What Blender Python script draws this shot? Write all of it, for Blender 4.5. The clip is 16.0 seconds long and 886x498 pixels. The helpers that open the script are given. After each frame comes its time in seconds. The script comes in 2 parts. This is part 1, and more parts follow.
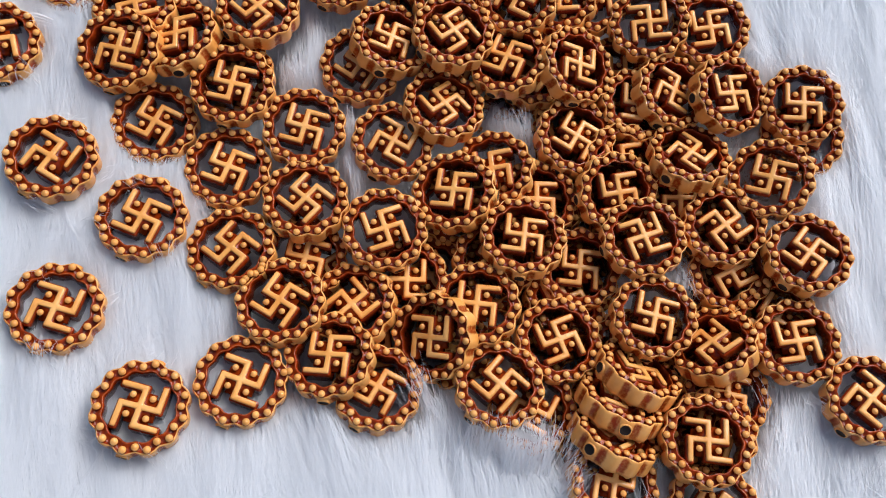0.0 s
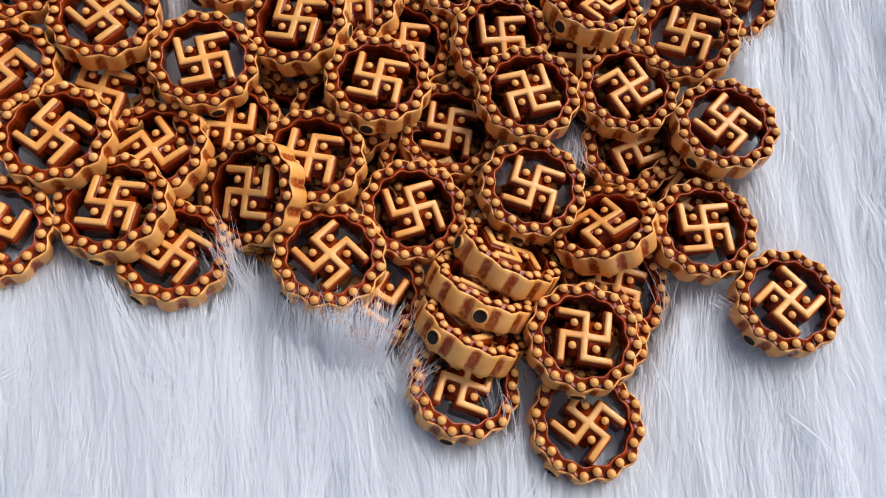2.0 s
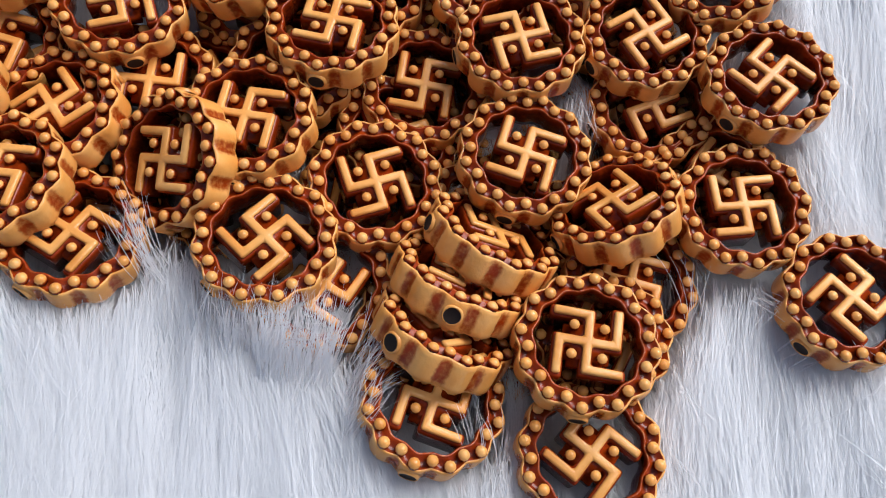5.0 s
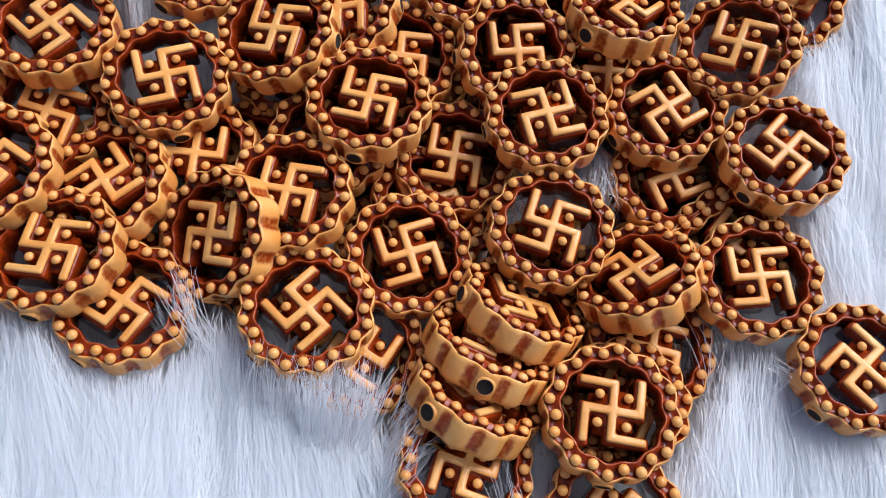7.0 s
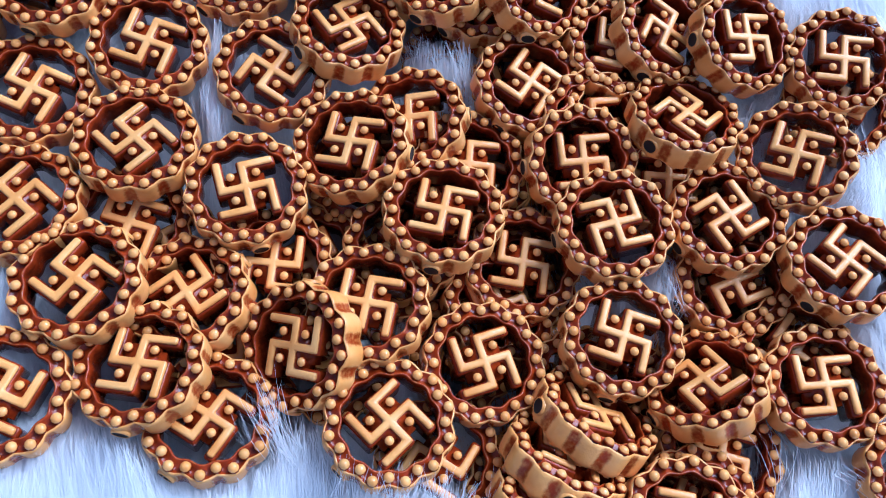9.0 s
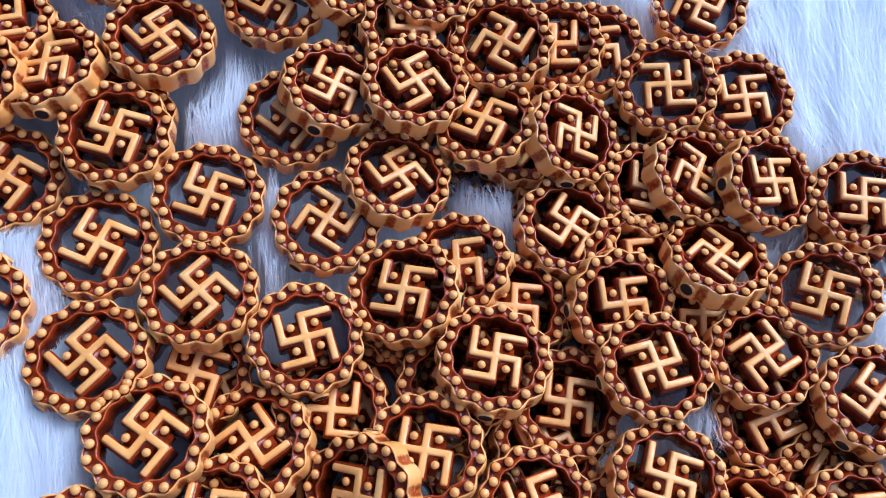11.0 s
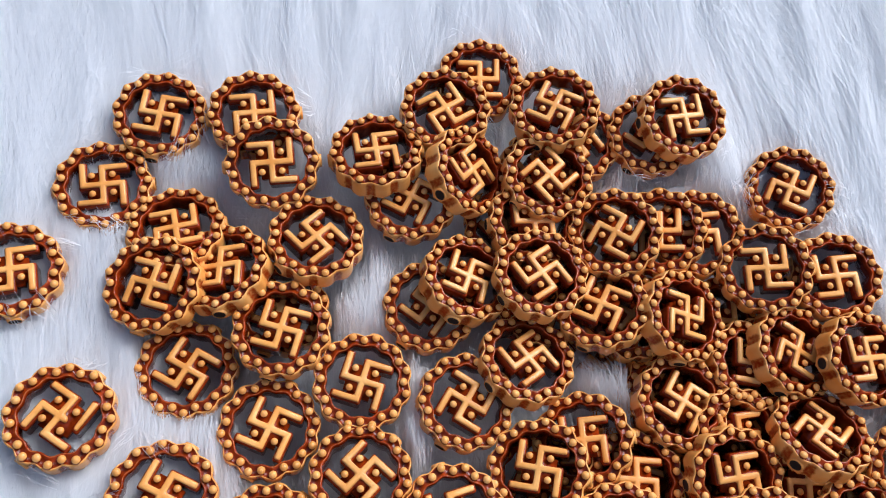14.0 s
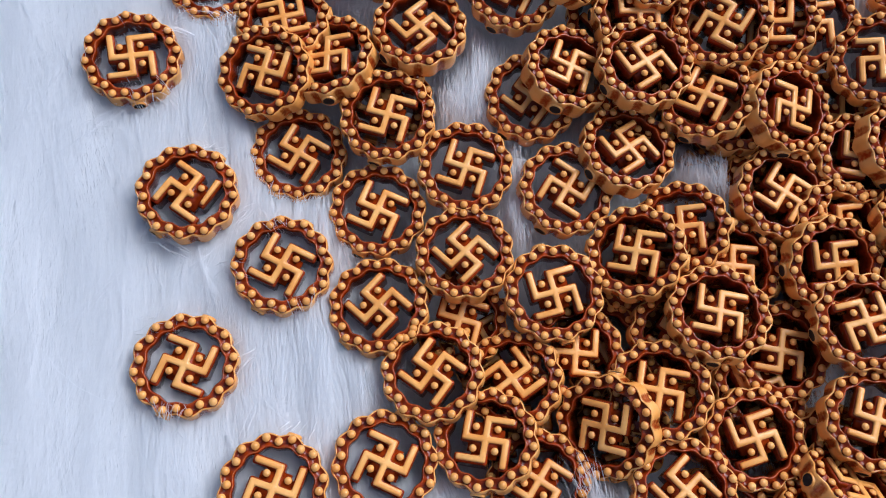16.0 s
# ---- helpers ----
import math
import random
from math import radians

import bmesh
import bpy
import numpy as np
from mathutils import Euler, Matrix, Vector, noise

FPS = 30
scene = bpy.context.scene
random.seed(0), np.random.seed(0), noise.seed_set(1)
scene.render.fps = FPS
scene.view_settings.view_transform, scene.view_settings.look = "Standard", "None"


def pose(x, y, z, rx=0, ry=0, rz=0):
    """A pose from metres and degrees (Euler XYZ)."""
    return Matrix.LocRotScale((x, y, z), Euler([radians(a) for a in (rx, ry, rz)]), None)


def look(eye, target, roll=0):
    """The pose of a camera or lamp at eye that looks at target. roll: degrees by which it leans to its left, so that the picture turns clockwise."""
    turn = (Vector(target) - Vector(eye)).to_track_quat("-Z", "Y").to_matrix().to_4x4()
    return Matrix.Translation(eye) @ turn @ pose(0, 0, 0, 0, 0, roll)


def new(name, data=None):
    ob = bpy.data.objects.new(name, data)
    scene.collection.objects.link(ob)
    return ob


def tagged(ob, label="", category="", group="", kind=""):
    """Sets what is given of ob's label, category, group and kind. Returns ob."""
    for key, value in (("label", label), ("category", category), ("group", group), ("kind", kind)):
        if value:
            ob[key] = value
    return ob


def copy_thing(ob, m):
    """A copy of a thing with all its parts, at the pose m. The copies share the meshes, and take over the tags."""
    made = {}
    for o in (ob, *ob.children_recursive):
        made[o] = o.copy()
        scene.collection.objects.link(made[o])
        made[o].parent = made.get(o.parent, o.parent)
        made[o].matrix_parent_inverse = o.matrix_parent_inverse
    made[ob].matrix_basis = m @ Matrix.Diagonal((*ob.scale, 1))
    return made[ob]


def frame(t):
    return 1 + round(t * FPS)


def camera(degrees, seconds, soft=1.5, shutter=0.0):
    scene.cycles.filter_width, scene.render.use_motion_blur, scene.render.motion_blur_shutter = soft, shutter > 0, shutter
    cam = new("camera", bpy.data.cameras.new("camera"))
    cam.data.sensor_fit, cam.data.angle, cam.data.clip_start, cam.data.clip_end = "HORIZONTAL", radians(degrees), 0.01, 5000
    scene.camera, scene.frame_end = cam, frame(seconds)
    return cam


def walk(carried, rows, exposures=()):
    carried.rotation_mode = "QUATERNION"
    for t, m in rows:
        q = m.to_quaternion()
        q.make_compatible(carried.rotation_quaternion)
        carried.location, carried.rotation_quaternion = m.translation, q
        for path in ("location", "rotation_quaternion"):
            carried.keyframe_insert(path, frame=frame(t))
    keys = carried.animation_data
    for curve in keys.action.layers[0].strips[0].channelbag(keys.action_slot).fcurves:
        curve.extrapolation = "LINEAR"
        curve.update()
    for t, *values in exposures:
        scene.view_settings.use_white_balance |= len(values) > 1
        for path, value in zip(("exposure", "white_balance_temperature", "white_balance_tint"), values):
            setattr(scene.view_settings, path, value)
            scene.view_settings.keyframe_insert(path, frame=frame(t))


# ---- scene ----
EXPOSURES = [(0.0, 0.12, 6300, 10), (3.5, 0.1, 6450, 10), (7.0, 0.17, 5900, 10), (9.0, 0.42, 4600, 10), (10.0, 0.42, 4600, 10), (12.5, 0.26, 5400, 10), (14.5, 0.22, 6100, 10), (16.0, 0.06, 5800, 10)]
cam = camera(56.9, 16.0, soft=1.1)
PATH = [
    (0.0, -0.01055, 0.00710, 0.13878, 14.54, -4.35, 0.18),
    (0.5, -0.00643, 0.00416, 0.13652, 14.13, -4.93, 0.37),
    (1.0, -0.00086, 0.00056, 0.13371, 14.01, -5.79, 0.88),
    (1.5, 0.00536, -0.00247, 0.12051, 14.33, -6.81, 1.78),
    (2.0, 0.01156, -0.00544, 0.10823, 13.85, -7.53, 2.69),
    (2.5, 0.01447, -0.00522, 0.09727, 13.72, -7.12, 2.77),
    (3.0, 0.01577, -0.00280, 0.08854, 13.84, -6.99, 2.75),
    (3.5, 0.02102, -0.00305, 0.08407, 13.97, -6.41, 2.82),
    (6.0, 0.02064, 0.00081, 0.08979, 13.99, -5.59, 3.55),
    (6.5, 0.01858, 0.00252, 0.09156, 14.02, -5.52, 3.55),
    (7.0, 0.01684, 0.00432, 0.09261, 14.13, -5.42, 3.59),
    (7.5, 0.01462, 0.00579, 0.09297, 14.48, -5.50, 3.56),
    (8.0, 0.01260, 0.00753, 0.09376, 14.96, -5.60, 3.57),
    (8.5, 0.00939, 0.00971, 0.09530, 15.28, -5.76, 3.56),
    (9.0, 0.00602, 0.01242, 0.09663, 16.17, -5.93, 3.41),
    (9.5, 0.00348, 0.01535, 0.09908, 16.99, -6.14, 3.26),
    (10.0, 0.00067, 0.01813, 0.10078, 17.58, -6.32, 2.94),
    (12.5, -0.01129, 0.03095, 0.11339, 22.96, -7.16, 2.18),
    (13.0, -0.01532, 0.03450, 0.11697, 23.77, -7.33, 2.02),
    (13.5, -0.01821, 0.03718, 0.11926, 23.55, -6.95, 1.89),
    (14.0, -0.02080, 0.03638, 0.12306, 22.66, -4.28, 2.74),
    (14.5, -0.02519, 0.03300, 0.12546, 20.35, -1.89, 3.73),
    (15.0, -0.02823, 0.03108, 0.12597, 17.25, 0.32, 4.55),
    (15.5, -0.02741, 0.02711, 0.12478, 14.42, 0.34, 4.73),
    (16.0, -0.02442, 0.02396, 0.12241, 13.02, 0.43, 4.84),
]
walk(cam, [(t, pose(x, y, z, rx, ry, rz)) for t, x, y, z, rx, ry, rz in PATH], EXPOSURES)

# ---- world and light ----
world = bpy.data.worlds.new("sky")
scene.world = world
world.use_nodes = True
wn, wl = world.node_tree.nodes, world.node_tree.links
sky = wn.new("ShaderNodeTexSky")
sky.sky_type, sky.sun_disc = "NISHITA", False
sky.dust_density, sky.ozone_density = 2.0, 1.0
sky.sun_elevation, sky.sun_rotation = radians(52), radians(50)
bg = wn["Background"]
bg.inputs["Strength"].default_value = 0.1
wl.new(sky.outputs["Color"], bg.inputs["Color"])
sun = new("sun", bpy.data.lights.new("sun", "SUN"))
sun.data.energy, sun.data.angle, sun.data.color = 0.95, radians(38), (1.0, 0.98, 0.96)
sun.matrix_world = look((0.6, 0.5, 1.0), (0, 0, 0))


window = new("window_light", bpy.data.lights.new("window_light", "AREA"))
window.data.shape, window.data.size, window.data.size_y = "RECTANGLE", 0.45, 0.4
window.data.energy, window.data.color = 3.5, (0.93, 0.96, 1.0)
window.matrix_world = look((0.32, 0.42, 0.4), (0.01, 0.05, 0))


# ---- materials ----
def material(name, rough=0.5, metal=0.0):
    m = bpy.data.materials.new(name)
    m.use_nodes = True
    n, l = m.node_tree.nodes, m.node_tree.links
    b = n["Principled BSDF"]
    b.inputs["Roughness"].default_value = rough
    b.inputs["Metallic"].default_value = metal
    return m, n, l, b


def node(n, kind, **values):
    k = n.new(kind)
    for key, v in values.items():
        k.inputs[key.replace("_", " ")].default_value = v
    return k


def ramp(n, stops):
    k = n.new("ShaderNodeValToRGB")
    e = k.color_ramp.elements
    while len(e) < len(stops):
        e.new(0.5)
    for el, (p, c) in zip(e, stops):
        el.position, el.color = p, (*c, 1)
    return k


def resin_material():
    """Tan moulded resin with a red-brown antique stain left in the recesses ("stain" on the mesh: 0 rubbed clean, 1 stained)."""
    m, n, l, b = material("antiqued_resin", 0.32)
    at = n.new("ShaderNodeAttribute")
    at.attribute_name = "stain"
    tc = n.new("ShaderNodeTexCoord")
    oi = n.new("ShaderNodeObjectInfo")
    shift = n.new("ShaderNodeVectorMath")
    shift.operation = "ADD"
    l.new(tc.outputs["Object"], shift.inputs[0])
    l.new(oi.outputs["Location"], shift.inputs[1])
    fine = node(n, "ShaderNodeTexNoise", Scale=1400.0, Detail=4.0, Roughness=0.6)
    wide = node(n, "ShaderNodeTexNoise", Scale=260.0, Detail=3.0)
    l.new(shift.outputs[0], fine.inputs["Vector"])
    l.new(shift.outputs[0], wide.inputs["Vector"])
    # stain edge broken up by the grain
    a = n.new("ShaderNodeMath")
    a.operation = "MULTIPLY_ADD"
    a.inputs[1].default_value, a.inputs[2].default_value = 0.55, -0.275
    l.new(fine.outputs["Fac"], a.inputs[0])
    s = n.new("ShaderNodeMath")
    s.operation = "ADD"
    l.new(at.outputs["Fac"], s.inputs[0])
    l.new(a.outputs[0], s.inputs[1])
    edge = n.new("ShaderNodeMapRange")
    edge.interpolation_type = "SMOOTHSTEP"
    edge.inputs["From Min"].default_value, edge.inputs["From Max"].default_value = 0.2, 0.62
    l.new(s.outputs[0], edge.inputs["Value"])
    thick = n.new("ShaderNodeMapRange")
    thick.interpolation_type = "SMOOTHSTEP"
    thick.inputs["From Min"].default_value, thick.inputs["From Max"].default_value = 0.72, 1.12
    l.new(s.outputs[0], thick.inputs["Value"])
    tan = ramp(n, [(0.28, TAN_DARK), (0.5, TAN_MID), (0.72, TAN_LIGHT)])
    l.new(wide.outputs["Fac"], tan.inputs["Fac"])
    tone = n.new("ShaderNodeMapRange")
    tone.inputs["To Min"].default_value, tone.inputs["To Max"].default_value = 0.88, 1.06
    l.new(oi.outputs["Random"], tone.inputs["Value"])
    hsv = n.new("ShaderNodeHueSaturation")
    l.new(tone.outputs[0], hsv.inputs["Value"])
    l.new(tan.outputs["Color"], hsv.inputs["Color"])
    wash = ramp(n, [(0.3, WASH_BROWN), (0.7, WASH_RED)])
    l.new(wide.outputs["Fac"], wash.inputs["Fac"])
    dark = ramp(n, [(0.3, STAIN_DARK), (0.75, STAIN_RED)])
    l.new(wide.outputs["Fac"], dark.inputs["Fac"])
    pool = n.new("ShaderNodeMix")
    pool.data_type = "RGBA"
    l.new(thick.outputs[0], pool.inputs["Factor"])
    l.new(wash.outputs["Color"], pool.inputs["A"])
    l.new(dark.outputs["Color"], pool.inputs["B"])
    mix = n.new("ShaderNodeMix")
    mix.data_type = "RGBA"
    l.new(edge.outputs[0], mix.inputs["Factor"])
    l.new(hsv.outputs["Color"], mix.inputs["A"])
    l.new(pool.outputs["Result"], mix.inputs["B"])
    l.new(mix.outputs["Result"], b.inputs["Base Color"])
    r = n.new("ShaderNodeMapRange")
    r.inputs["To Min"].default_value, r.inputs["To Max"].default_value = 0.36, 0.16
    l.new(edge.outputs[0], r.inputs["Value"])
    l.new(r.outputs[0], b.inputs["Roughness"])
    b.inputs["Coat Weight"].default_value, b.inputs["Coat Roughness"].default_value = 0.28, 0.07
    bump = node(n, "ShaderNodeBump", Strength=0.3, Distance=0.0003)
    l.new(fine.outputs["Fac"], bump.inputs["Height"])
    l.new(bump.outputs["Normal"], b.inputs["Normal"])
    g = n.new("ShaderNodeMapRange")
    g.inputs["To Min"].default_value, g.inputs["To Max"].default_value = 0.3, 0.15
    l.new(edge.outputs[0], g.inputs["Value"])
    l.new(g.outputs[0], b.inputs["Specular IOR Level"])
    return m


TAN_DARK, TAN_MID, TAN_LIGHT = (0.75, 0.28, 0.05), (0.85, 0.37, 0.085), (0.9, 0.455, 0.135)
WASH_BROWN, WASH_RED = (0.2, 0.021, 0.002), (0.37, 0.042, 0.004)
STAIN_DARK, STAIN_RED = (0.04, 0.005, 0.001), (0.13, 0.012, 0.002)
RESIN = resin_material()


def fur_material(name, low, high):
    m, n, l, b = material(name, 0.5)
    geo = n.new("ShaderNodeNewGeometry")
    c = ramp(n, [(0.0, low), (1.0, high)])
    l.new(geo.outputs["Random Per Island"], c.inputs["Fac"])
    l.new(c.outputs["Color"], b.inputs["Base Color"])
    thin = n.new("ShaderNodeBsdfTranslucent")
    l.new(c.outputs["Color"], thin.inputs["Color"])
    mix = n.new("ShaderNodeMixShader")
    mix.inputs["Fac"].default_value = 0.45
    l.new(b.outputs["BSDF"], mix.inputs[1])
    l.new(thin.outputs["BSDF"], mix.inputs[2])
    l.new(mix.outputs["Shader"], n["Material Output"].inputs["Surface"])
    return m


FUR = fur_material("white_fur", (0.86, 0.865, 0.875), (0.95, 0.95, 0.955))


def backing_material():
    m, n, l, b = material("fur_backing", 0.9)
    tc = n.new("ShaderNodeTexCoord")
    t = node(n, "ShaderNodeTexNoise", Scale=300.0, Detail=4.0)
    l.new(tc.outputs["Object"], t.inputs["Vector"])
    c = ramp(n, [(0.3, (0.76, 0.77, 0.79)), (0.7, (0.88, 0.885, 0.9))])
    l.new(t.outputs["Fac"], c.inputs["Fac"])
    l.new(c.outputs["Color"], b.inputs["Base Color"])
    return m


BACKING = backing_material()

# near-black colour that stands in for the shade inside the cord holes
BORE_SHADE, _n, _l, _b = material("bore_shadow", 0.9)
_b.inputs["Base Color"].default_value = (0.012, 0.005, 0.003, 1)

# ---- beads ----
R = 0.0077
HALF = 0.00205


def mesh_of(name, bm, stain):
    """bm as a mesh with the stain attribute from stain(co, normal)."""
    bm.normal_update()
    vals = [stain(v.co, v.normal) for v in bm.verts]
    me = bpy.data.meshes.new(name)
    bm.to_mesh(me)
    bm.free()
    at = me.attributes.new("stain", "FLOAT", "POINT")
    at.data.foreach_set("value", vals)
    for p in me.polygons:
        p.use_smooth = True
    me.materials.append(RESIN)
    return me


def clamp(v):
    return max(0.0, min(1.0, v))


def rim_mesh():
    bm = bmesh.new()
    count = 96
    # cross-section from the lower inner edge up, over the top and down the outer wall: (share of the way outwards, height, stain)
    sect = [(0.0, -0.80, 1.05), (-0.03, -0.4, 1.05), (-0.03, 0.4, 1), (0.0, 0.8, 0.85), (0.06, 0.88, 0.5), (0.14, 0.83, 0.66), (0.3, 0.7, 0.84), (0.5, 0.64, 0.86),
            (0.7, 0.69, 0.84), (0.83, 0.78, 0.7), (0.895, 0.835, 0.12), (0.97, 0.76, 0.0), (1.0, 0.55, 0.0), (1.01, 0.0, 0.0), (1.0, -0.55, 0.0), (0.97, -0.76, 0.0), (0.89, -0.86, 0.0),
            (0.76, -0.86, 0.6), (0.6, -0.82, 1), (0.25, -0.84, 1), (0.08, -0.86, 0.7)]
    rings = []
    lay = bm.verts.layers.float.new("stain")
    for i in range(count):
        t = 2 * math.pi * i / count
        lobe = math.sqrt(math.cos(6 * t) ** 2 + 0.03)
        ro = R * (0.912 + 0.088 * lobe)
        ri = R * (0.715 + 0.022 * math.cos(12 * t))
        ring = []
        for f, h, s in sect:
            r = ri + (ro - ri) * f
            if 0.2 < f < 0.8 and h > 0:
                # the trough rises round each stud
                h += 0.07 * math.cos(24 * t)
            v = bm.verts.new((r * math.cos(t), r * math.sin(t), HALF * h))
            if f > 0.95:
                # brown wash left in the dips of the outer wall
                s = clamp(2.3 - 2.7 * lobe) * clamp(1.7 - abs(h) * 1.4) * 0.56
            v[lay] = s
            ring.append(v)
        rings.append(ring)
    k = len(sect)
    for i in range(count):
        a, b = rings[i], rings[(i + 1) % count]
        for j in range(k):
            bm.faces.new((a[j], b[j], b[(j + 1) % k], a[(j + 1) % k]))
    bmesh.ops.recalc_face_normals(bm, faces=bm.faces[:])
    # studs of the underside
    for i in range(24):
        t = 2 * math.pi * i / 24
        r = R * (0.9 if i % 2 == 0 else 0.815)
        g = bmesh.ops.create_icosphere(bm, subdivisions=1, radius=R * 0.075, matrix=Matrix.Translation((r * math.cos(t), r * math.sin(t), -HALF * 0.86)))
    me = bpy.data.meshes.new("rim")
    bm.to_mesh(me)
    bm.free()
    for p in me.polygons:
        p.use_smooth = True
    me.materials.append(RESIN)
    return me


def stud_mesh(radius, rise):
    bm = bmesh.new()
    bmesh.ops.create_uvsphere(bm, u_segments=10, v_segments=8, radius=radius)
    bmesh.ops.delete(bm, geom=[v for v in bm.verts if v.co.z < -radius * 0.8], context="VERTS")
    for v in bm.verts:
        v.co.z *= rise
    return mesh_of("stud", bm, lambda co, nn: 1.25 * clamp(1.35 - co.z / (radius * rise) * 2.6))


def bar_outlines(half, reach, tip, broken):
    """The outlines of the hooked cross, anticlockwise: arms of half width half, reach long to the hook's middle, hooks up to tip.
    A broken one has a stub for its second arm, and the loose hook apart."""
    h, a, t = half, reach, tip
    one = [(a + h, -h), (a + h, t), (a - h, t), (a - h, h), (h, h)]
    stub = [(a * 0.42, -h), (a * 0.5, -h * 0.2), (a * 0.38, h), (h, h)]
    pts = []
    for k, (c, s) in enumerate(((1, 0), (0, 1), (-1, 0), (0, -1))):
        pts += [(x * c - y * s, x * s + y * c) for x, y in (stub if broken and k == 1 else one)]
    if not broken:
        return [pts]
    lean, b = math.radians(95), a * 1.06
    loose = [(b - h, -h * 1.4), (b + h * 0.4, -h * 1.7), (b + h, t), (b - h, t * 0.97)]
    return [pts, [(x * math.cos(lean) - y * math.sin(lean), x * math.sin(lean) + y * math.cos(lean)) for x, y in loose]]


def cross_mesh(name, half, reach, tip, z0, z1, bevel, stain, flip, broken=False):
    bm = bmesh.new()
    for pts in bar_outlines(half * R, reach * R, tip * R, broken):
        if flip:
            pts = [(-x, y) for x, y in pts][::-1]
        top = [bm.verts.new((x, y, z1)) for x, y in pts]
        low = [bm.verts.new((x, y, z0)) for x, y in pts]
        bm.faces.new(top)
        bm.faces.new(low[::-1])
        n = len(pts)
        for i in range(n):
            bm.faces.new((top[i], low[i], low[(i + 1) % n], top[(i + 1) % n]))
    bmesh.ops.recalc_face_normals(bm, faces=bm.faces[:])
    edges = [e for e in bm.edges if all(v.co.z > z1 - 1e-7 for v in e.verts) or abs(e.verts[0].co.z - e.verts[1].co.z) > 1e-5]
    bmesh.ops.bevel(bm, geom=edges, offset=bevel * R, segments=3, affect="EDGES", profile=0.5)
    bmesh.ops.triangulate(bm, faces=[f for f in bm.faces if len(f.verts) > 4])
    return mesh_of(name, bm, stain)


def web_mesh():
    """The low diamond of resin that carries the four dots."""
    bm = bmesh.new()
    bmesh.ops.create_cube(bm, size=1, matrix=Matrix.Diagonal((0.65 * R, 0.65 * R, HALF * 1.36, 1)))
    bmesh.ops.bevel(bm, geom=bm.edges[:], offset=0.09 * R, segments=2, affect="EDGES")
    return mesh_of("web", bm, lambda co, nn: 0.85)


def hole_mesh():
    """The mouth of the cord hole: a raised lip round a closed dish, coloured near-black as the hole's shade."""
    bm = bmesh.new()
    rings = [(0.15, -0.05), (0.142, -0.012), (0.128, 0.0), (0.118, -0.006), (0.104, -0.016)]
    prev = None
    for r, z in rings:
        ring = [bm.verts.new((r * R * math.cos(k * math.pi / 8), r * R * math.sin(k * math.pi / 8), z * R)) for k in range(16)]
        if prev:
            for k in range(16):
                bm.faces.new((prev[k], prev[(k + 1) % 16], ring[(k + 1) % 16], ring[k]))
        prev = ring
    bm.faces.new(prev)
    me = mesh_of("cord_hole", bm, lambda co, nn: 0.25)
    me.materials.append(BORE_SHADE)
    for p in me.polygons:
        if math.hypot(p.center.x, p.center.y) < 0.112 * R:
            p.material_index = 1
    return me


MESH = {}


def bead_model(flip, broken=False):
    if not MESH:
        MESH["rim"] = rim_mesh()
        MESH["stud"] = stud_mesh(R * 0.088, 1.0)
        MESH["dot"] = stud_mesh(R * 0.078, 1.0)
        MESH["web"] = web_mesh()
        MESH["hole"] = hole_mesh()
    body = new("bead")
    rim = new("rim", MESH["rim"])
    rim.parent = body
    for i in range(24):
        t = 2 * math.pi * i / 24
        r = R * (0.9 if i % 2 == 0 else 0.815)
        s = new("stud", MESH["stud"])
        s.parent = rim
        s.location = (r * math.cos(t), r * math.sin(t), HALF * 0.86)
    for t in (0.0, math.pi):
        o = new("cord_hole", MESH["hole"])
        o.parent = rim
        o.matrix_basis = Matrix.Rotation(t, 4, "Z") @ Matrix.Translation((R * 1.03, 0, 0)) @ Matrix.Rotation(math.pi / 2, 4, "Y")
    base = new("motif_base", cross_mesh("motif_base", 0.088, 0.385, 0.54, -HALF * 0.85, HALF * 0.72, 0.045, lambda co, nn: 0.8 + 0.4 * clamp(-co.z / HALF), flip, broken))
    base.parent = body
    motif = new("motif", cross_mesh("motif", 0.06, 0.385, 0.5, HALF * 0.55, HALF * 0.96, 0.04, lambda co, nn: clamp(1.6 - 2.3 * (co.z / HALF - 0.55) / 0.48), flip, broken))
    motif.parent = base
    web = new("web", MESH["web"])
    web.parent = base
    for x in (-1, 1):
        for y in (-1, 1):
            d = new("dot", MESH["dot"])
            d.parent = base
            d.location = (x * R * 0.205, y * R * 0.205, HALF * 0.8)
    return body


MODELS = {}
RESTING = []


ALONE = "tan carved resin bead with brown stain, alone on white fur"
PILE = "tan carved resin bead with brown stain in a pile"
UNDER = "tan carved resin bead half hidden beneath other beads"
LEAN = "tan carved resin bead leaning tilted on other beads"
BROKEN = "tan carved resin bead with one snapped motif arm on fur"
STACK = "tan carved resin bead standing almost on edge in a stack"


def bead(x, y, z, tip, toward, spin, flip, label, group="carved beads on fur", broken=False):
    """A bead with its centre at x, y, z in millimetres, tipped by tip degrees so that its upper face looks toward that heading."""
    m = Matrix.Translation((x / 1000, y / 1000, z / 1000)) @ Matrix.Rotation(radians(toward), 4, "Z") @ Matrix.Rotation(radians(tip), 4, "Y") @ Matrix.Rotation(radians(spin - toward), 4, "Z")
    if (flip, broken) not in MODELS:
        MODELS[flip, broken] = ob = bead_model(flip, broken)
        ob.matrix_basis = m
    else:
        ob = copy_thing(MODELS[flip, broken], m)
    RESTING.append((x / 1000, y / 1000, z / 1000, m.col[2].to_3d()))
    return tagged(ob, label, "bead", group)

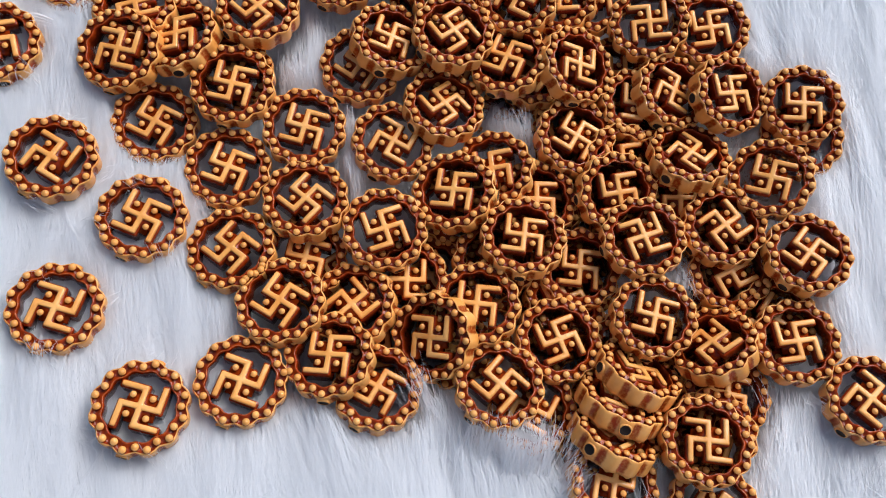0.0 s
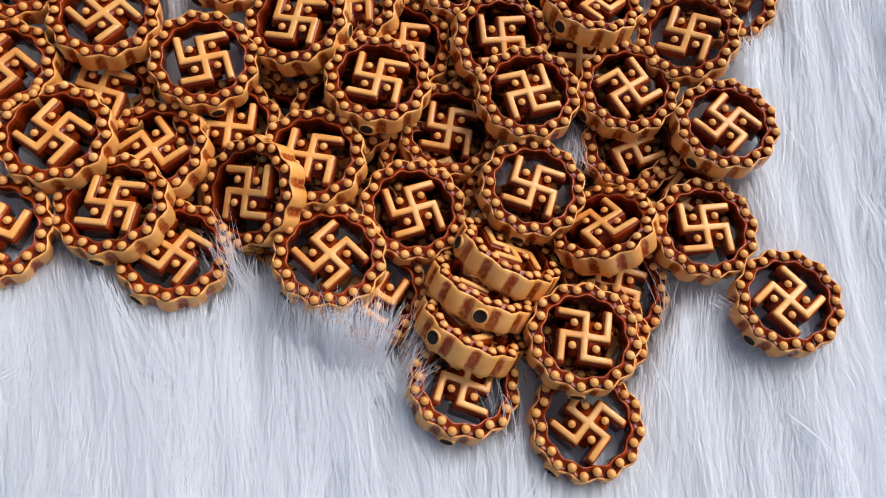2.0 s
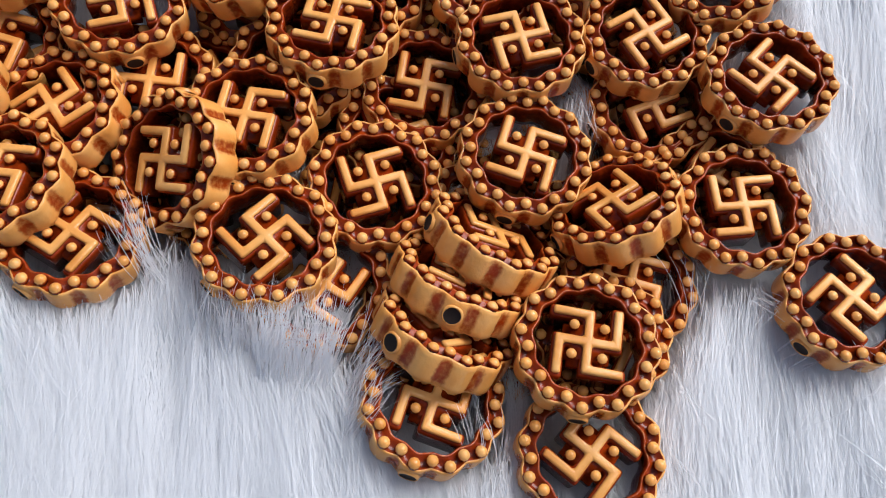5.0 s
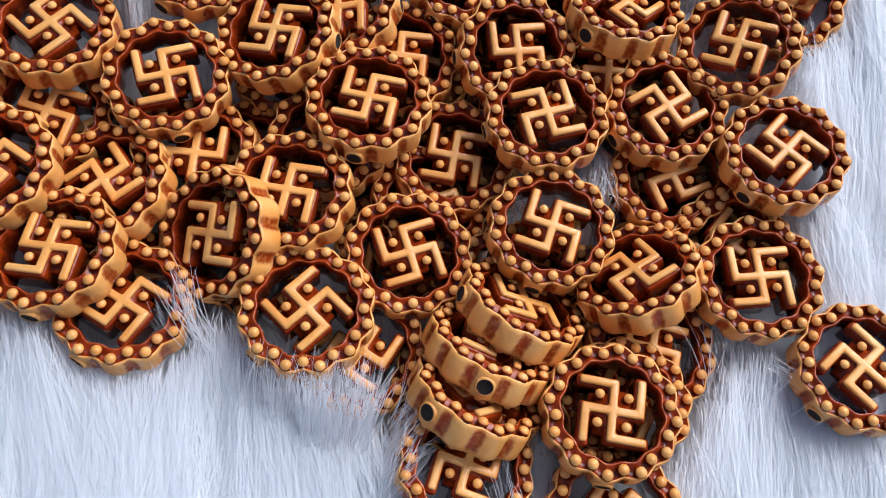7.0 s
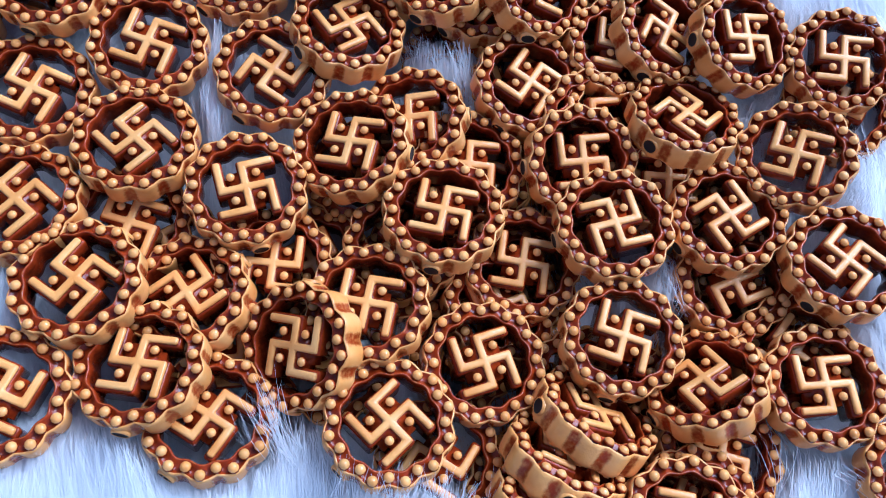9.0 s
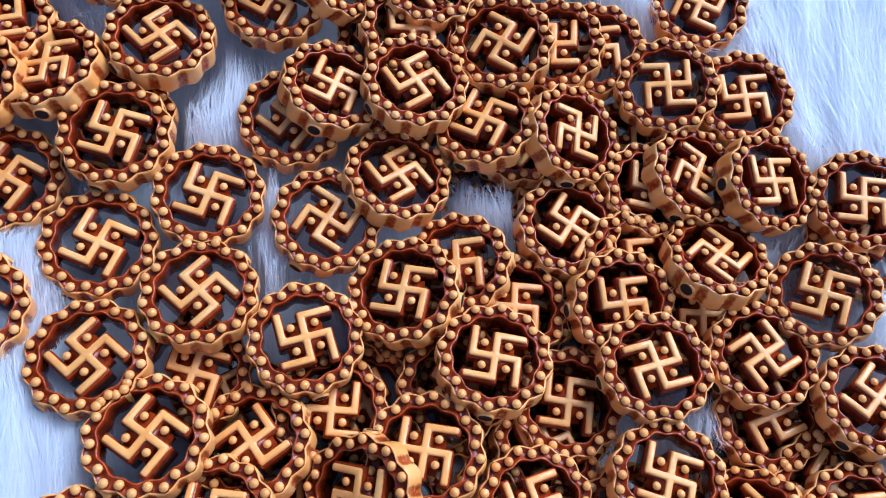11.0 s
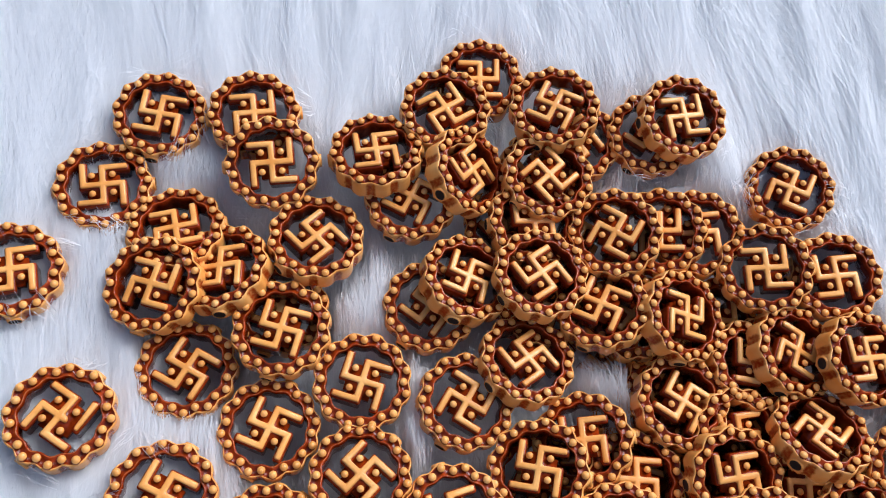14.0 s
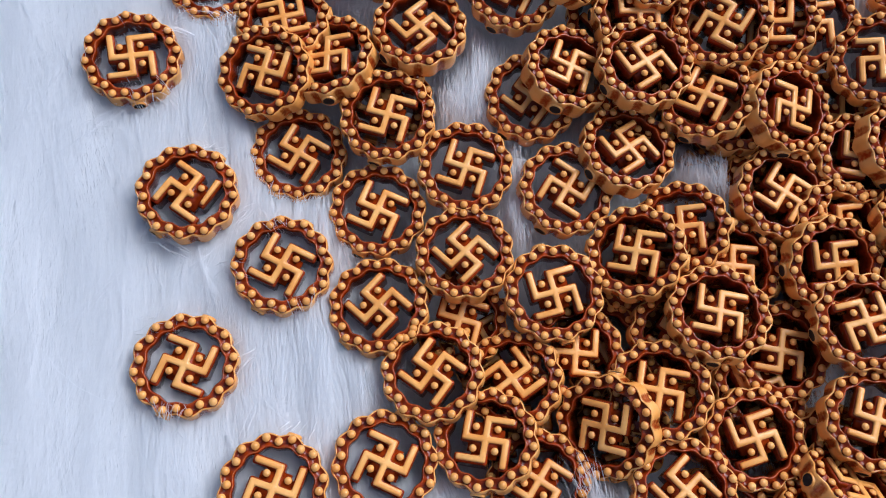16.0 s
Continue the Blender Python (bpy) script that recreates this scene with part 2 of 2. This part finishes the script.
bead(-67.2, 56.8, 2.7, 8, 20, 241, False, BROKEN, broken=True)
bead(-51.7, 47.1, 1.1, 7, 30, 69, True, ALONE)
bead(-52.1, 66.0, -2.4, 5, 9, 66, True, PILE)
bead(-38.2, 72.5, 0.7, 2, 271, 79, True, PILE)
bead(-38.6, 57.8, -2.5, 5, 20, 72, True, PILE)
bead(-25.4, 65.7, -1.9, 3, 357, 77, True, PILE)
bead(-24.4, 51.5, -0.6, 9, 88, 51, True, PILE)
bead(-9.3, 63.7, -2.3, 5, 355, 63, False, PILE)
bead(-10.4, 46.7, -1.2, 3, 51, 290, True, PILE)
bead(-63.3, 30.8, 3.2, 10, 39, 75, False, ALONE)
bead(-48.2, 15.0, 4.0, 10, 50, 76, False, ALONE)
bead(-33.3, 19.6, 1.2, 8, 54, 71, False, ALONE)
bead(-36.6, 42.3, -0.7, 8, 107, 53, True, PILE)
bead(-27.6, 33.0, 0.9, 9, 109, 59, True, PILE)
bead(-19.0, 23.9, 0.7, 15, 125, 85, True, PILE)
bead(-11.1, 18.8, -1.3, 14, 84, 62, True, UNDER)
bead(-15.5, 33.1, -2.4, 14, 145, 40, False, PILE)
bead(-6.4, 38.1, -4.0, 4, 63, 89, False, UNDER)
bead(-24.4, 41.8, -4.1, 5, 45, 79, True, UNDER)
bead(-1.5, 27.7, 0.3, 34, 197, 83, False, LEAN)
bead(-57.9, 77.7, 2.4, 10, 214, 77, False, LEAN)
bead(-48.3, 81.3, 1.5, 16, 147, 277, True, LEAN)
bead(-79.2, 78.0, 3.0, 8, 360, 286, True, ALONE)
bead(-15.6, 78.9, -2.6, 3, 297, 58, True, UNDER)
bead(-10.2, 82.9, 0.4, 17, 31, 75, True, LEAN)
bead(-0.1, 70.6, -1.1, 13, 57, 40, True, PILE)
bead(-34.5, 87.3, 1.8, 8, 68, 48, True, PILE)
bead(1.4, 83.7, 2.6, 5, 45, 38, True, PILE)
bead(11.9, 80.2, 0.1, 12, 168, 66, True, PILE)
bead(24.7, 79.2, 0.4, 22, 357, 85, False, LEAN)
bead(17.6, 80.1, -3.6, 4, 238, 52, True, UNDER)
bead(2.1, 54.0, -0.9, 16, 162, 351, True, PILE)
bead(9.4, 59.0, -2.9, 17, 171, 6, True, UNDER)
bead(17.3, 53.7, -3.9, 1, 170, 89, True, PILE)
bead(24.7, 65.8, -2.4, 5, 9, 61, True, PILE)
bead(33.8, 61.6, -3.6, 14, 301, 12, True, UNDER)
bead(31.7, 54.7, -0.9, 13, 305, 12, True, PILE)
bead(37.3, 72.8, -2.6, 5, 1, 85, True, UNDER)
bead(43.0, 74.9, -0.6, 15, 0, 67, False, LEAN)
bead(45.4, 61.7, 0.2, 22, 85, 226, False, LEAN)
bead(59.9, 57.2, 1.9, 19, 178, 71, True, PILE)
bead(50.9, 48.4, 0.0, 6, 141, 34, False, PILE)
bead(35.7, 45.8, 0.5, 6, 123, 18, False, PILE)
bead(14.0, 45.2, 0.8, 12, 98, 262, True, PILE)
bead(25.1, 41.2, -4.8, 2, 135, 84, True, UNDER)
bead(64.5, 42.7, 3.0, 10, 126, 49, True, PILE)
bead(52.5, 40.7, -2.8, 5, 169, 25, False, UNDER)
bead(5.8, 33.1, 0.2, 11, 141, 83, True, PILE)
bead(20.2, 27.6, -2.2, 5, 51, 22, True, PILE)
bead(22.7, 35.8, -6.6, 6, 47, 26, True, UNDER)
bead(36.7, 31.5, 0.4, 6, 96, 75, True, PILE)
bead(47.3, 26.6, 0.3, 41, 129, 32, False, LEAN)
bead(61.4, 27.3, 1.4, 7, 132, 8, True, PILE)
bead(9.3, 19.3, 1.0, 11, 87, 48, True, PILE)
bead(15.6, 15.8, -3.6, 6, 89, 61, False, UNDER)
bead(33.5, 21.6, -0.1, 50, 64, 182, True, STACK)
bead(30.0, 16.4, 0.1, 55, 68, 253, True, STACK)
bead(28.6, 10.8, 0.5, 54, 66, 213, True, STACK)
bead(43.2, 10.3, 3.6, 10, 105, 83, False, PILE)
bead(46.2, 11.9, -0.9, 10, 108, 64, True, UNDER)
bead(27.9, 3.6, 0.8, 15, 66, 74, False, PILE)
bead(44.3, -0.6, 1.6, 8, 108, 53, True, PILE)
bead(72.6, 17.4, 2.8, 10, 128, 45, False, ALONE)
bead(49.8, 18.5, -2.6, 6, 130, 78, True, UNDER)
bead(68.2, 66.3, -1.6, 19, 190, 63, False, UNDER)
bead(44.7, 55.0, -4.6, 4, 192, 89, False, UNDER)
bead(-62.4, 107.4, 2.2, 7, 316, 87, True, PILE)
bead(-46.9, 108.4, 3.3, 7, 302, 12, False, PILE)
bead(-42.7, 99.3, 4.1, 17, 281, 10, False, PILE)
bead(-26.1, 102.2, 4.4, 11, 97, 13, True, PILE)
bead(-19.9, 96.3, 1.2, 5, 283, 67, True, UNDER)
bead(-15.2, 111.3, 4.8, 3, 273, 35, False, PILE)
bead(-9.3, 120.1, 1.4, 9, 264, 3, False, UNDER)
bead(-11.1, 100.9, 3.4, 36, 357, 49, True, LEAN)
bead(3.3, 113.0, 5.5, 6, 190, 66, True, PILE)
bead(2.5, 101.2, 3.2, 8, 306, 46, False, PILE)
bead(8.0, 110.2, -0.1, 8, 253, 39, True, UNDER)
bead(0.4, 93.7, 0.7, 9, 324, 9, True, PILE)
bead(14.0, 92.2, 2.0, 12, 207, 61, False, PILE)
bead(22.3, 94.0, 0.0, 16, 201, 89, False, UNDER)
bead(28.9, 94.5, -0.6, 12, 212, 6, True, PILE)
bead(25.3, 113.2, 5.5, 9, 309, 13, False, PILE)
bead(21.0, 111.7, 1.9, 9, 246, 59, True, UNDER)
bead(44.9, 103.4, 1.2, 10, 234, 67, False, PILE)
bead(39.0, 88.0, 1.6, 12, 207, 3, False, PILE)
bead(51.2, 87.9, 0.5, 8, 225, 8, True, PILE)
bead(53.3, 73.8, 1.6, 14, 345, 11, True, LEAN)
bead(67.5, 72.3, 1.4, 8, 210, 86, True, PILE)
bead(-56.6, 87.5, 0.8, 10, 100, 18, False, LEAN)
bead(-69.4, 94.2, 0.9, 7, 336, 14, True, PILE)
bead(-39.3, 77.0, -3.1, 4, 341, 76, True, UNDER)
bead(9.5, 42.2, -4.6, 2, 94, 61, True, UNDER)
bead(59.8, 31.8, -2.1, 5, 159, 54, True, UNDER)
bead(26.6, 12.7, -7.5, 8, 18, 30, False, UNDER)
bead(40.4, 15.1, -6.5, 0, 69, 23, False, UNDER)
bead(-12.2, 26.4, -7.9, 1, 222, 189, False, UNDER)
bead(2.0, 27.0, -7.9, 1, 73, 110, True, UNDER)
bead(18.8, 29.9, -10.5, 7, 177, 173, False, UNDER)
bead(33.6, 26.1, -5.5, 3, 33, 263, True, UNDER)
bead(50.9, 28.1, -6.7, 7, 48, 292, True, UNDER)
bead(-19.7, 39.4, -8.0, 5, 295, 304, True, UNDER)
bead(-1.8, 39.9, -8.5, 3, 131, 122, False, UNDER)
bead(11.3, 41.2, -10.5, 0, 81, 284, False, UNDER)
bead(26.3, 40.4, -10.5, 8, 226, 193, False, UNDER)
bead(56.2, 39.8, -6.7, 4, 317, 108, True, UNDER)
bead(3.0, 53.1, -8.5, 1, 353, 247, False, UNDER)
bead(19.0, 53.6, -8.7, 8, 201, 163, True, UNDER)
bead(35.3, 52.8, -8.5, 5, 183, 240, False, UNDER)
bead(49.7, 54.8, -8.5, 1, 221, 85, True, UNDER)
bead(24.8, 68.3, -7.5, 6, 185, 202, True, UNDER)
bead(41.5, 65.7, -8.5, 3, 100, 117, False, UNDER)
bead(2.4, 81.3, -4.2, 1, 152, 71, True, UNDER)
bead(20.6, 80.3, -7.5, 0, 216, 201, False, UNDER)
bead(33.1, 81.1, -6.5, 5, 10, 179, False, UNDER)
bead(-3.0, 94.4, -3.6, 3, 219, 138, True, UNDER)
bead(8.9, 93.1, -3.9, 9, 307, 67, True, UNDER)
bead(2.6, 105.6, -4.0, 8, 357, 129, True, UNDER)

# the lowest beads of the pile, deep in the gaps
deep = random.Random(21)
SHOWN = list(RESTING)
for row in range(7):
    for col in range(5):
        x, y = 16 + 11.5 * col + 5.7 * (row % 2) + deep.uniform(-1.5, 1.5), 14 + 10 * row + deep.uniform(-1.5, 1.5)
        near = [o for o in SHOWN if math.hypot(o[0] - x / 1000, o[1] - y / 1000) < 0.013]
        if len(near) >= 5:
            bead(x, y, min(o[2] for o in near) * 1000 - 4.3, deep.uniform(2, 12), deep.uniform(0, 360), deep.uniform(0, 360), deep.random() < 0.5, UNDER)
RESTING = SHOWN

# ---- fur cloth, pressed down where the beads lie ----
rng = np.random.default_rng(7)
X0, X1, Y0, Y1, STEP = -0.16, 0.16, -0.08, 0.2, 0.001


def lie(x, y):
    """The height of a bead's middle where it lies alone: the cloth sags a little under the pile."""
    x, y = np.clip(x, X0, X1) * 10, np.clip(y, Y0, Y1) * 10
    return 0.001 * (1.75 - 3.99 * x - 15.13 * y + 9.15 * x * x + 12.83 * y * y + 5.98 * x * y)


def wave(x, y, k, seed):
    r = np.random.default_rng(seed)
    v = 0
    for _ in range(6):
        a, p, f = r.uniform(0, 6.28), r.uniform(0, 6.28), k * r.uniform(0.5, 1.6)
        v = v + np.sin(f * (x * np.cos(a) + y * np.sin(a)) + p)
    return v / 6 ** 0.5


GX, GY = np.meshgrid(np.arange(X0, X1 + STEP / 2, STEP), np.arange(Y0, Y1 + STEP / 2, STEP), indexing="ij")
# locks of fur: ridges drawn out along the lie of the pile
SWAY = 0.004 * wave(GX, GY, 40, 11)
TOP = lie(GX, GY) - 0.0009 + 0.0007 * wave(GX + SWAY, GY * 0.35, 300, 5) + 0.00045 * wave(GX + SWAY, GY * 0.25, 800, 6)
for bx, by, bz, bn in RESTING:
    d2 = (GX - bx) ** 2 + (GY - by) ** 2
    plane = bz - (bn.x * (GX - bx) + bn.y * (GY - by)) / max(bn.z, 0.4) - HALF / max(bn.z, 0.4)
    TOP = np.where(d2 < (R * 1.02) ** 2, np.minimum(TOP, np.maximum(plane + 0.0003, lie(GX, GY) - 0.003)), TOP)
# under the pile the fibres are crushed flat
CROWD = sum(np.exp(-((GX - bx) ** 2 + (GY - by) ** 2) / (2 * 0.009 ** 2)) for bx, by, bz, bn in RESTING)
COVER = np.max([(GX - bx) ** 2 + (GY - by) ** 2 < (R * 0.95) ** 2 for bx, by, bz, bn in RESTING], axis=0)
TOP = TOP - 0.009 * COVER * np.clip((CROWD - 2.0) / 0.8, 0, 1)
# and in the open gaps between beads they stand up again
OPEN = np.min([(GX - bx) ** 2 + (GY - by) ** 2 for bx, by, bz, bn in RESTING], axis=0) > (R * 1.08) ** 2
TOP = TOP + 0.0018 * OPEN * np.clip(CROWD - 1.0, 0, 1)
for _ in range(2):
    P4 = np.pad(TOP, 1, mode="edge")
    TOP = 0.5 * TOP + 0.125 * (P4[2:, 1:-1] + P4[:-2, 1:-1] + P4[1:-1, 2:] + P4[1:-1, :-2])


def top_at(x, y):
    i = np.clip(((x - X0) / STEP).astype(int), 0, TOP.shape[0] - 1)
    j = np.clip(((y - Y0) / STEP).astype(int), 0, TOP.shape[1] - 1)
    return TOP[i, j]


def cloth():
    xs = np.concatenate([np.linspace(-0.6, X0, 12)[:-1], np.arange(X0, X1, 0.002), np.linspace(X1, 0.6, 12)])
    ys = np.concatenate([np.linspace(-0.55, Y0, 12)[:-1], np.arange(Y0, Y1, 0.002), np.linspace(Y1, 0.65, 12)])
    bm = bmesh.new()
    grid = [[bm.verts.new((x, y, float(top_at(np.array(x), np.array(y))) - 0.0045)) for y in ys] for x in xs]
    for i in range(len(xs) - 1):
        for j in range(len(ys) - 1):
            bm.faces.new((grid[i][j], grid[i + 1][j], grid[i + 1][j + 1], grid[i][j + 1]))
    me = bpy.data.meshes.new("ground")
    bm.to_mesh(me)
    bm.free()
    for p in me.polygons:
        p.use_smooth = True
    me.materials.append(BACKING)
    return new("ground", me)


tagged(cloth(), "white woven backing of a faux fur cloth", "fur cloth", kind="structure")


def strands(name, xy, heading, length, width, depth, lift, curl, mat, seg=2, clear=0.0):
    """Fur fibres as narrow tapered ribbons that follow the cloth: depth below its top at the root, lift above it on the way."""
    n = len(xy)
    out = np.zeros((n, seg + 1, 2, 3))
    pos = xy.copy()
    for i in range(seg + 1):
        u = i / seg
        h = heading + curl * u
        d = np.stack([np.cos(h), np.sin(h)], 1)
        if i:
            pos = pos + d * (length / seg)[:, None]
        z = top_at(pos[:, 0], pos[:, 1]) - depth * (1 - u) + lift * np.sin(np.pi * min(0.85 * u, 1.0))
        side = np.stack([-d[:, 1], d[:, 0]], 1) * (width * (1.0 - 0.8 * u ** 2) / 2)[:, None]
        for k, sg in ((0, 1), (1, -1)):
            out[:, i, k, :2] = pos + sg * side
            out[:, i, k, 2] = z
    if clear:
        # fibres that would bridge a hollow under the pile are left out
        keep = np.ones(n, bool)
        mid = out.mean(axis=2)
        for i in range(seg):
            for f in (0.25, 0.5, 0.75, 1.0):
                p = mid[:, i] * (1 - f) + mid[:, i + 1] * f
                keep &= p[:, 2] < top_at(p[:, 0], p[:, 1]) + clear
        out = out[keep]
        n = len(out)
    verts = out.reshape(-1, 3)
    base = (np.arange(n) * (seg + 1) * 2)[:, None, None]
    q = np.array([[2 * i, 2 * i + 1, 2 * i + 3, 2 * i + 2] for i in range(seg)])[None]
    faces = (base + q).reshape(-1, 4)
    me = bpy.data.meshes.new(name)
    me.vertices.add(len(verts))
    me.vertices.foreach_set("co", verts.ravel())
    me.loops.add(faces.size)
    me.loops.foreach_set("vertex_index", faces.ravel().astype(np.int32))
    me.polygons.add(len(faces))
    me.polygons.foreach_set("loop_start", np.arange(len(faces), dtype=np.int32) * 4)
    me.update(calc_edges=True)
    me.polygons.foreach_set("use_smooth", np.ones(len(faces), dtype=bool))
    me.materials.append(mat)
    return new(name, me)


def fur(count):
    clumps = rng.uniform((X0, Y0), (X1, Y1), (count // 45, 2))
    c = clumps[rng.integers(0, len(clumps), count)]
    xy = c + rng.normal(0, 1, (count, 2)) * (0.0018, 0.006)
    heading = radians(-81) + 0.13 * wave(c[:, 0], c[:, 1], 45, 1) + 0.16 * wave(c[:, 0], c[:, 1], 170, 2) + rng.normal(0, 0.1, count)
    length = rng.uniform(0.009, 0.026, count)
    width = rng.uniform(0.00003, 0.00009, count)
    depth = rng.uniform(0.0002, 0.0012, count)
    lift = rng.uniform(-0.0003, 0.00025, count) + 0.00025 * wave(c[:, 0], c[:, 1], 330, 3)
    return strands("fur", xy, heading, length, width, depth, lift, rng.normal(0, 0.12, count), FUR, clear=0.0035)


tagged(fur(430000), "long silky white faux fur pile combed flat", "fur", kind="stuff")


def stray(count):
    """Loose glossy hairs that lie over the combed pile, singly and in small wisps."""
    c = rng.uniform((X0, Y0), (X1, Y1), (count // 5, 2))
    xy = np.repeat(c, 5, 0) + rng.normal(0, 0.0007, (len(c) * 5, 2))
    n = len(xy)
    heading = np.repeat(radians(-81) + rng.normal(0, 0.32, len(c)), 5) + rng.normal(0, 0.07, n)
    return strands("stray_fur", xy, heading, rng.uniform(0.008, 0.02, n), rng.uniform(0.00004, 0.00008, n), np.full(n, 0.0002),
                   rng.uniform(0.0004, 0.0016, n), rng.normal(0, 0.3, n), FUR, seg=4, clear=0.003)


tagged(stray(9000), "loose glossy white hairs over the combed fur", "fur", kind="stuff")


def tuft(x, y, reach, count, way, length, rise):
    """Loose fibres that stand up over the edge of a bead; millimetres."""
    xy = np.array([x, y]) / 1000 + rng.uniform(-1, 1, (count, 2)) * np.array(reach) / 1000
    heading = radians(way) + rng.normal(0, 0.16, count)
    le = rng.uniform(0.55, 1.1, count) * length / 1000
    o = strands("fur_tuft", xy, heading, le, rng.uniform(0.00004, 0.00009, count), np.zeros(count), np.zeros(count), rng.normal(0, 0.25, count), FUR, seg=5)
    co = np.zeros(len(o.data.vertices) * 3)
    o.data.vertices.foreach_get("co", co)
    co = co.reshape(count, 6, 2, 3)
    z0 = co[:, :1, :, 2].copy()
    up = (rng.uniform(0.4, 1.0, count) * rise / 1000)[:, None, None]
    u = np.linspace(0, 1, 6)[None, :, None]
    co[..., 2] = z0 + up * np.sin(u * 1.9) / np.sin(1.57)
    o.data.vertices.foreach_set("co", co.ravel())
    o.data.update()
    return tagged(o, "stray white fur fibres standing over a bead", "fur", kind="stuff")


tuft(5.0, 9.0, (6.0, 1.2), 60, 85, 7, 4)
tuft(13.5, 6.0, (4.0, 1.4), 330, 84, 8, 4.5)
tuft(9.0, 8.0, (3.0, 1.2), 130, 88, 6, 4)
tuft(-3.5, 15.5, (3.0, 1.5), 90, 120, 8, 4)
tuft(20.0, 4.0, (1.2, 5.0), 110, 60, 7, 4)
tuft(54.0, 15.5, (2.5, 3.0), 160, 96, 9, 4.5)
tuft(33.5, 0.0, (1.5, 3.0), 60, 100, 7, 4)
# hairs that cross the rims of beads sunk in the pile
for bx, by, bz, bn in RESTING:
    near = sum(1 for o in RESTING if math.hypot(o[0] - bx, o[1] - by) < 0.0165)
    if near <= 3 and bn.z > 0.95:
        for k in range(5):
            a = rng.uniform(0, 2 * math.pi)
            tuft(bx * 1000 + 8.6 * math.cos(a), by * 1000 + 8.6 * math.sin(a), (2.0, 1.4), 14, math.degrees(a) + 180 + rng.normal(0, 40), 4.5, 3.2)
